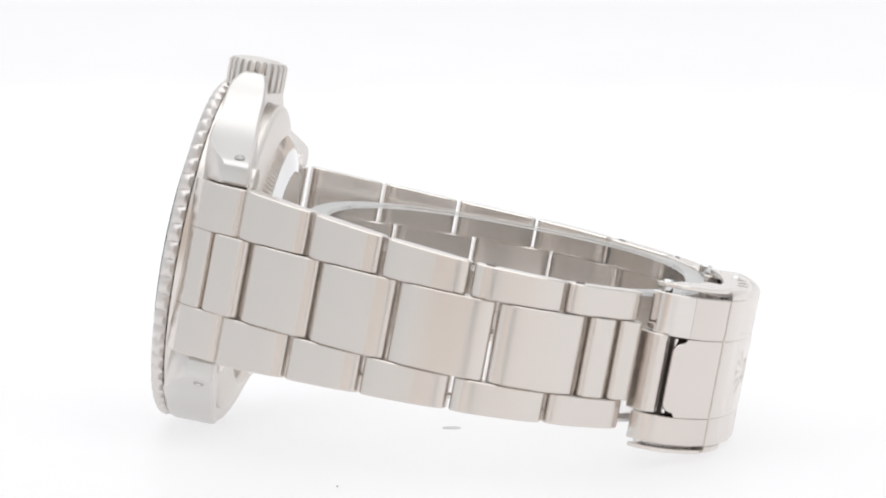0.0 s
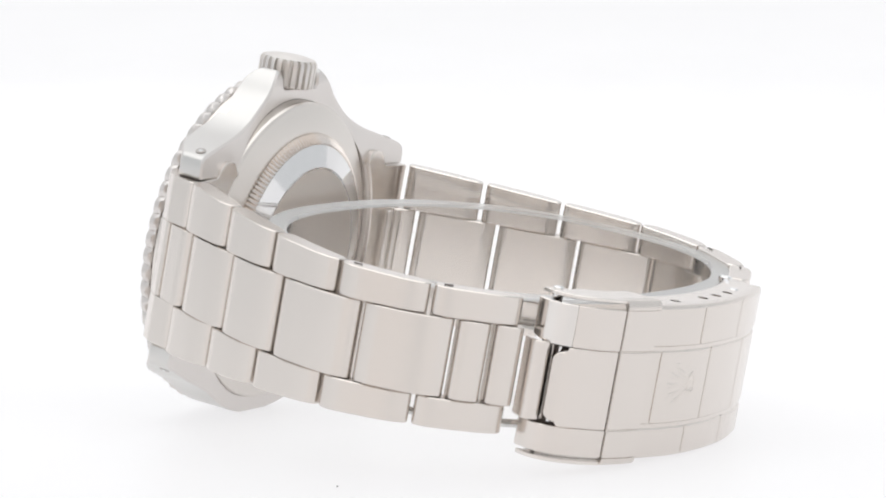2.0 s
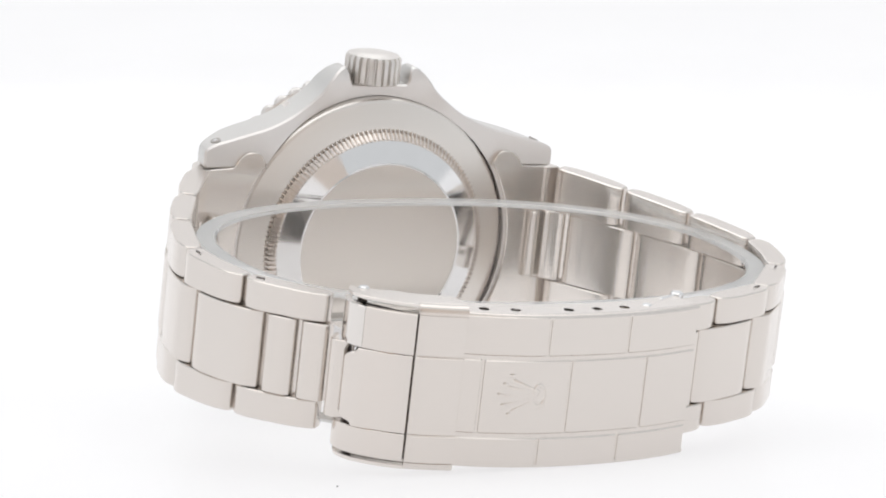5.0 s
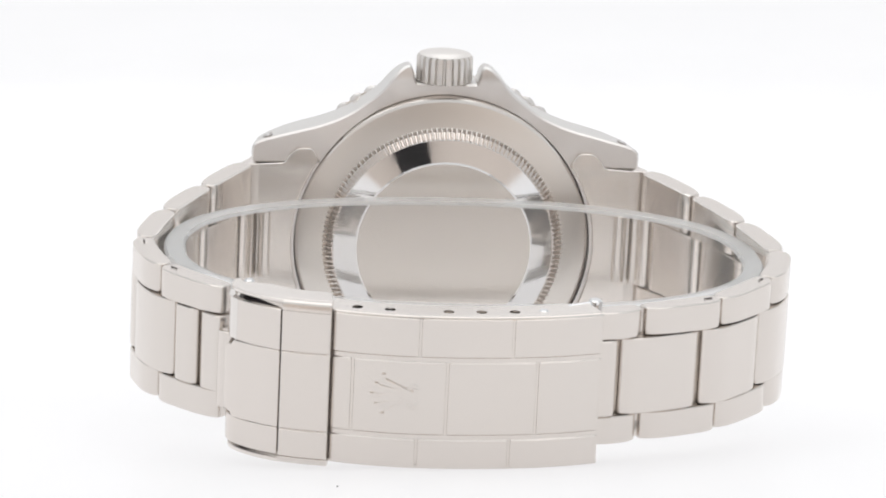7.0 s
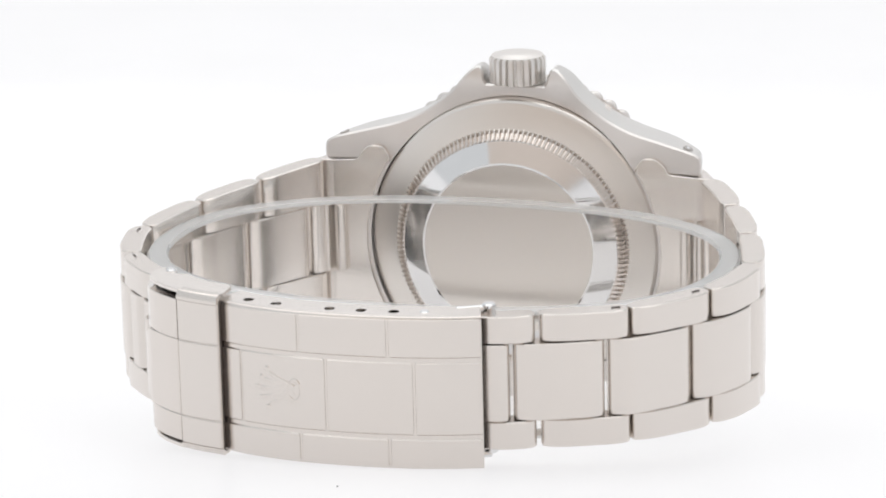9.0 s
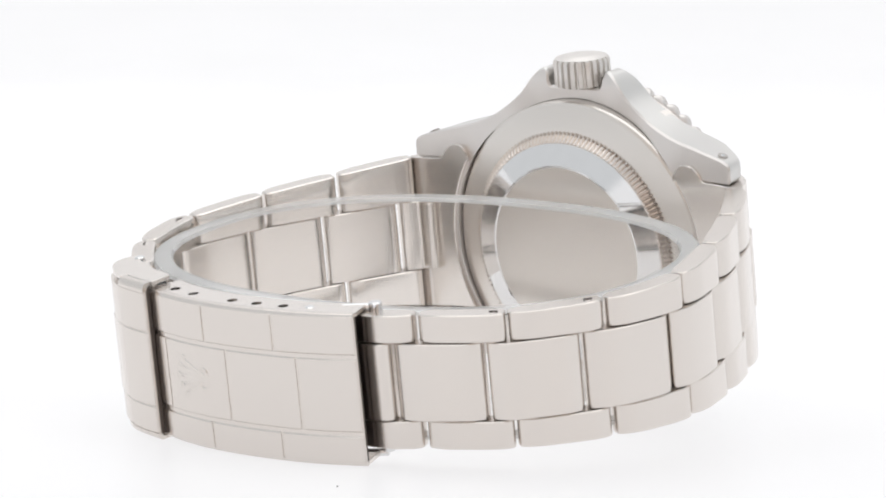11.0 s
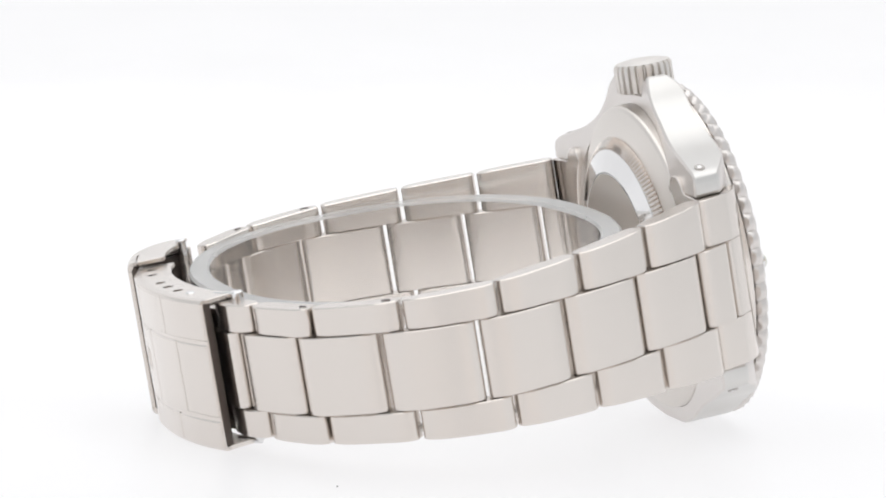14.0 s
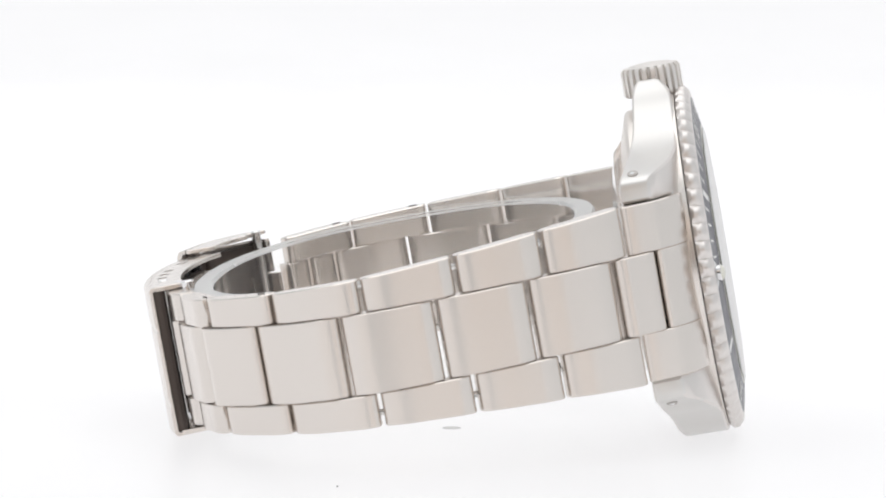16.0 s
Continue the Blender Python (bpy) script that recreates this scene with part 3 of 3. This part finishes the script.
END = CATCH.s[-1]
plate(CATCH, 0.02, END - 0.4, 1.2, 4.6, 8.7, 9.205, [], "cheek", catch, satin, 1.2, 4.0)
plate(CATCH, 0.02, END - 0.4, 1.2, 4.6, -9.555, -9.05, [], "cheek", catch, satin, 1.2, 4.0)
plate(CATCH, SEAM, END - 0.2, 0.25, 1.3, 8.75, 9.2, [], "cheek_rim", catch, satin, 0.0, 1.5)
plate(CATCH, SEAM, END - 0.2, 0.25, 1.3, -9.55, -9.1, [], "cheek_rim", catch, satin, 0.0, 1.5)
part("catch_pin", tube((-26.5, -49.6, -9.75), (-26.5, -49.6, 9.4), 0.62, 18, 0.15), polished, catch)
BENT = SEAM + 6.0       # from here the lever's shoulder curls in, mirror-bright
lever = part("lever", band(CATCH, SEAM + 0.13, BENT, ROW_TOP + 0.01, 8.1, 0.7, 1, 1.0, 0.1, 0.1, 0.08, 0.05, 12), lever_steel, catch, "polished curved lever")
part("lever_shoulder", band(CATCH, BENT, END, lambda s: ROW_TOP + 0.01 + 0.5 * max(0.0, (s - END + 2.0) / 2.0), 8.1, 0.7, 1, 1.0, 0.1, 0.2, 0.08, 0.05, 16), polished_lip, lever, "mirror-polished shoulder of the lever")
part("lever_side", band(CATCH, SEAM + 0.13, END, -8.6, ROW_LOW - 0.01, 0.7, 1, 1.0, 0.2, 0.2, 0.08, 0.05, 18), lever_steel, lever)
TAB = Path([tuple(CATCH.at(SEAM + 0.13 + k * 0.7)) for k in range(4)] + [(-27.45, -53.85), (-28.2, -53.05), (-28.75, -52.3), (-29.1, -51.6)])
TAB_END = TAB.s[-1]


def tab_in(s):
    """How far the tab's sides stand in: a narrow slot beside its end, and round corners."""
    slot = 0.55 * min(1.0, max(0.0, (s - (TAB_END - 1.7)) / 0.3))
    u = max(0.0, (s - (TAB_END - 1.2)) / 1.2)
    return slot + 1.1 * (1 - math.sqrt(max(0.0, 1 - min(1.0, u) ** 2)))


part("lever_tab", band(TAB, 0.0, TAB_END, lambda s: ROW_LOW + 0.01 + tab_in(s), lambda s: ROW_TOP - 0.01 - tab_in(s), 0.5, 1, 1.0, 0.24, 0.24, 0.08, 0.04, 40), lever_steel, lever)
# dark plate added as the shade behind the lever's slot
part("slot_shade", band(CATCH, SEAM, END - 0.6, -8.2, 7.7, 1.6, 1, 1.0, 0.1, 0.1, 0.1, -1.0, 14), gap_shade, lever)
FOLD = Path([(-28.3, -47.5), (-29.2, -48.6), (-29.75, -49.4), (-29.65, -50.3), (-28.8, -50.95), (-26.8, -51.35)])
part("extension_plate", band(FOLD, 0.0, FOLD.s[-1], -5.2, 3.6, 0.5, -1, 1.0, 0.15, 0.15, 0.1, 0.0, 24), lever_steel, clasp, "bright rolled plate of the clasp extension")
part("extension_bar", tube((-27.7, -51.75, -5.3), (-27.7, -51.75, 3.3), 0.3, 14), polished, clasp)

# raised maker's mark as five plain rays beside an oval
mark_s, mark_z = along(COVER, -10.3), -0.85
rays = []
for k, a in enumerate((-27, -14, 0, 14, 27)):
    ca, sa = math.cos(radians(a)), math.sin(radians(a))
    pts = []
    for d, w in ((0.8, 0.32), (4.7 - 0.3 * abs(k - 2), 0.24)):
        for q in (-w, w):
            pts.append((d * ca - q * sa, d * sa + q * ca))
    quad = rounded([pts[0], pts[2], pts[3], pts[1]], 0.15, 2)
    knob = circle(4.9 * ca - 0.3 * abs(k - 2), 4.9 * sa, 0.38, 10)
    pt = lambda u, v, h: ((lambda p, n: (p.x - n.x * h, p.y - n.y * h, mark_z + v))(COVER.at(mark_s - 2.6 + 1.1 * u), COVER.inward(mark_s, 1)))
    for shape in (quad, knob):
        rays.append(loops([[pt(u, v, 0.15) for u, v in shape], [pt(u, v, 0.22) for u, v in inset(shape, 0.1)]]))
outer_line, inner_line = [[(0.75 + q * 0.6, w * 1.1) for q, w in circle(0, 0, r, 24)] for r in (1.35, 0.85)]
rays.append(loops([[pt(u, v, h) for u, v in ln] for ln, h in ((outer_line, 0.15), (inset(outer_line, 0.1), 0.24), (inset(inner_line, -0.1), 0.24), (inner_line, 0.15))], False))
part("emblem", join(*rays), brushed, clasp)

# ---------------------------------------------------------------- clear ring inside the bracelet
def oval_line(n=112):
    out = []
    for i in range(n):
        a = 2 * math.pi * i / n
        c, s = math.cos(a), math.sin(a)
        out.append((math.copysign(abs(c) ** 0.87, c) * 35.0 - 0.4, -29.6 + math.copysign(abs(s) ** 0.87, s) * (24.1 if s > 0 else 23.6)))
    return out


def ring_of(profile):
    """A ring along the oval from (inset, z) points."""
    base = oval_line()
    rings = [[(x, y, z) for x, y in inset(base, d)] for d, z in profile]
    vs, fs = loops(rings + rings[:1], False)
    return vs, fs


cushion = tagged(new("bracelet_ring"), "clear plastic display ring inside the steel bracelet", "display ring")
for name, prof, mat in (("wall", [(0, -7.0), (0, 7.0), (2.5, 7.0), (2.5, -7.0)], acrylic),
                        ("top_edge", [(0, 7.01), (0.25, 7.4), (2.25, 7.4), (2.5, 7.01)], frosted),
                        ("bottom_edge", [(0, -7.01), (0.25, -7.4), (2.25, -7.4), (2.5, -7.01)], frosted)):
    ob = part(name, ring_of(prof), mat, cushion)
    ob.visible_shadow = False

# ---------------------------------------------------------------- motion
SPEED, FACING = -11.17666, 7.348967          # degrees a second, second at which the back faces the lens
LEAN = pose(0, 0, 0, 0, 0, 1.8) @ pose(0, 0, 0, 10.3) @ pose(0, 0, 0, 0, 1.35)


def turn_at(t):
    m = LEAN.copy()
    m.translation = (0.309 * MM, 23.5946 * MM, (-45.8235 - GROUND) * MM)
    return pose(0, 0, 0, 0, 0, SPEED * (t - FACING)) @ m


def motions():
    rows = [(k * 0.5, turn_at(k * 0.5)) for k in range(33)]
    walk(watch, rows)
    walk(cushion, rows)


motions()
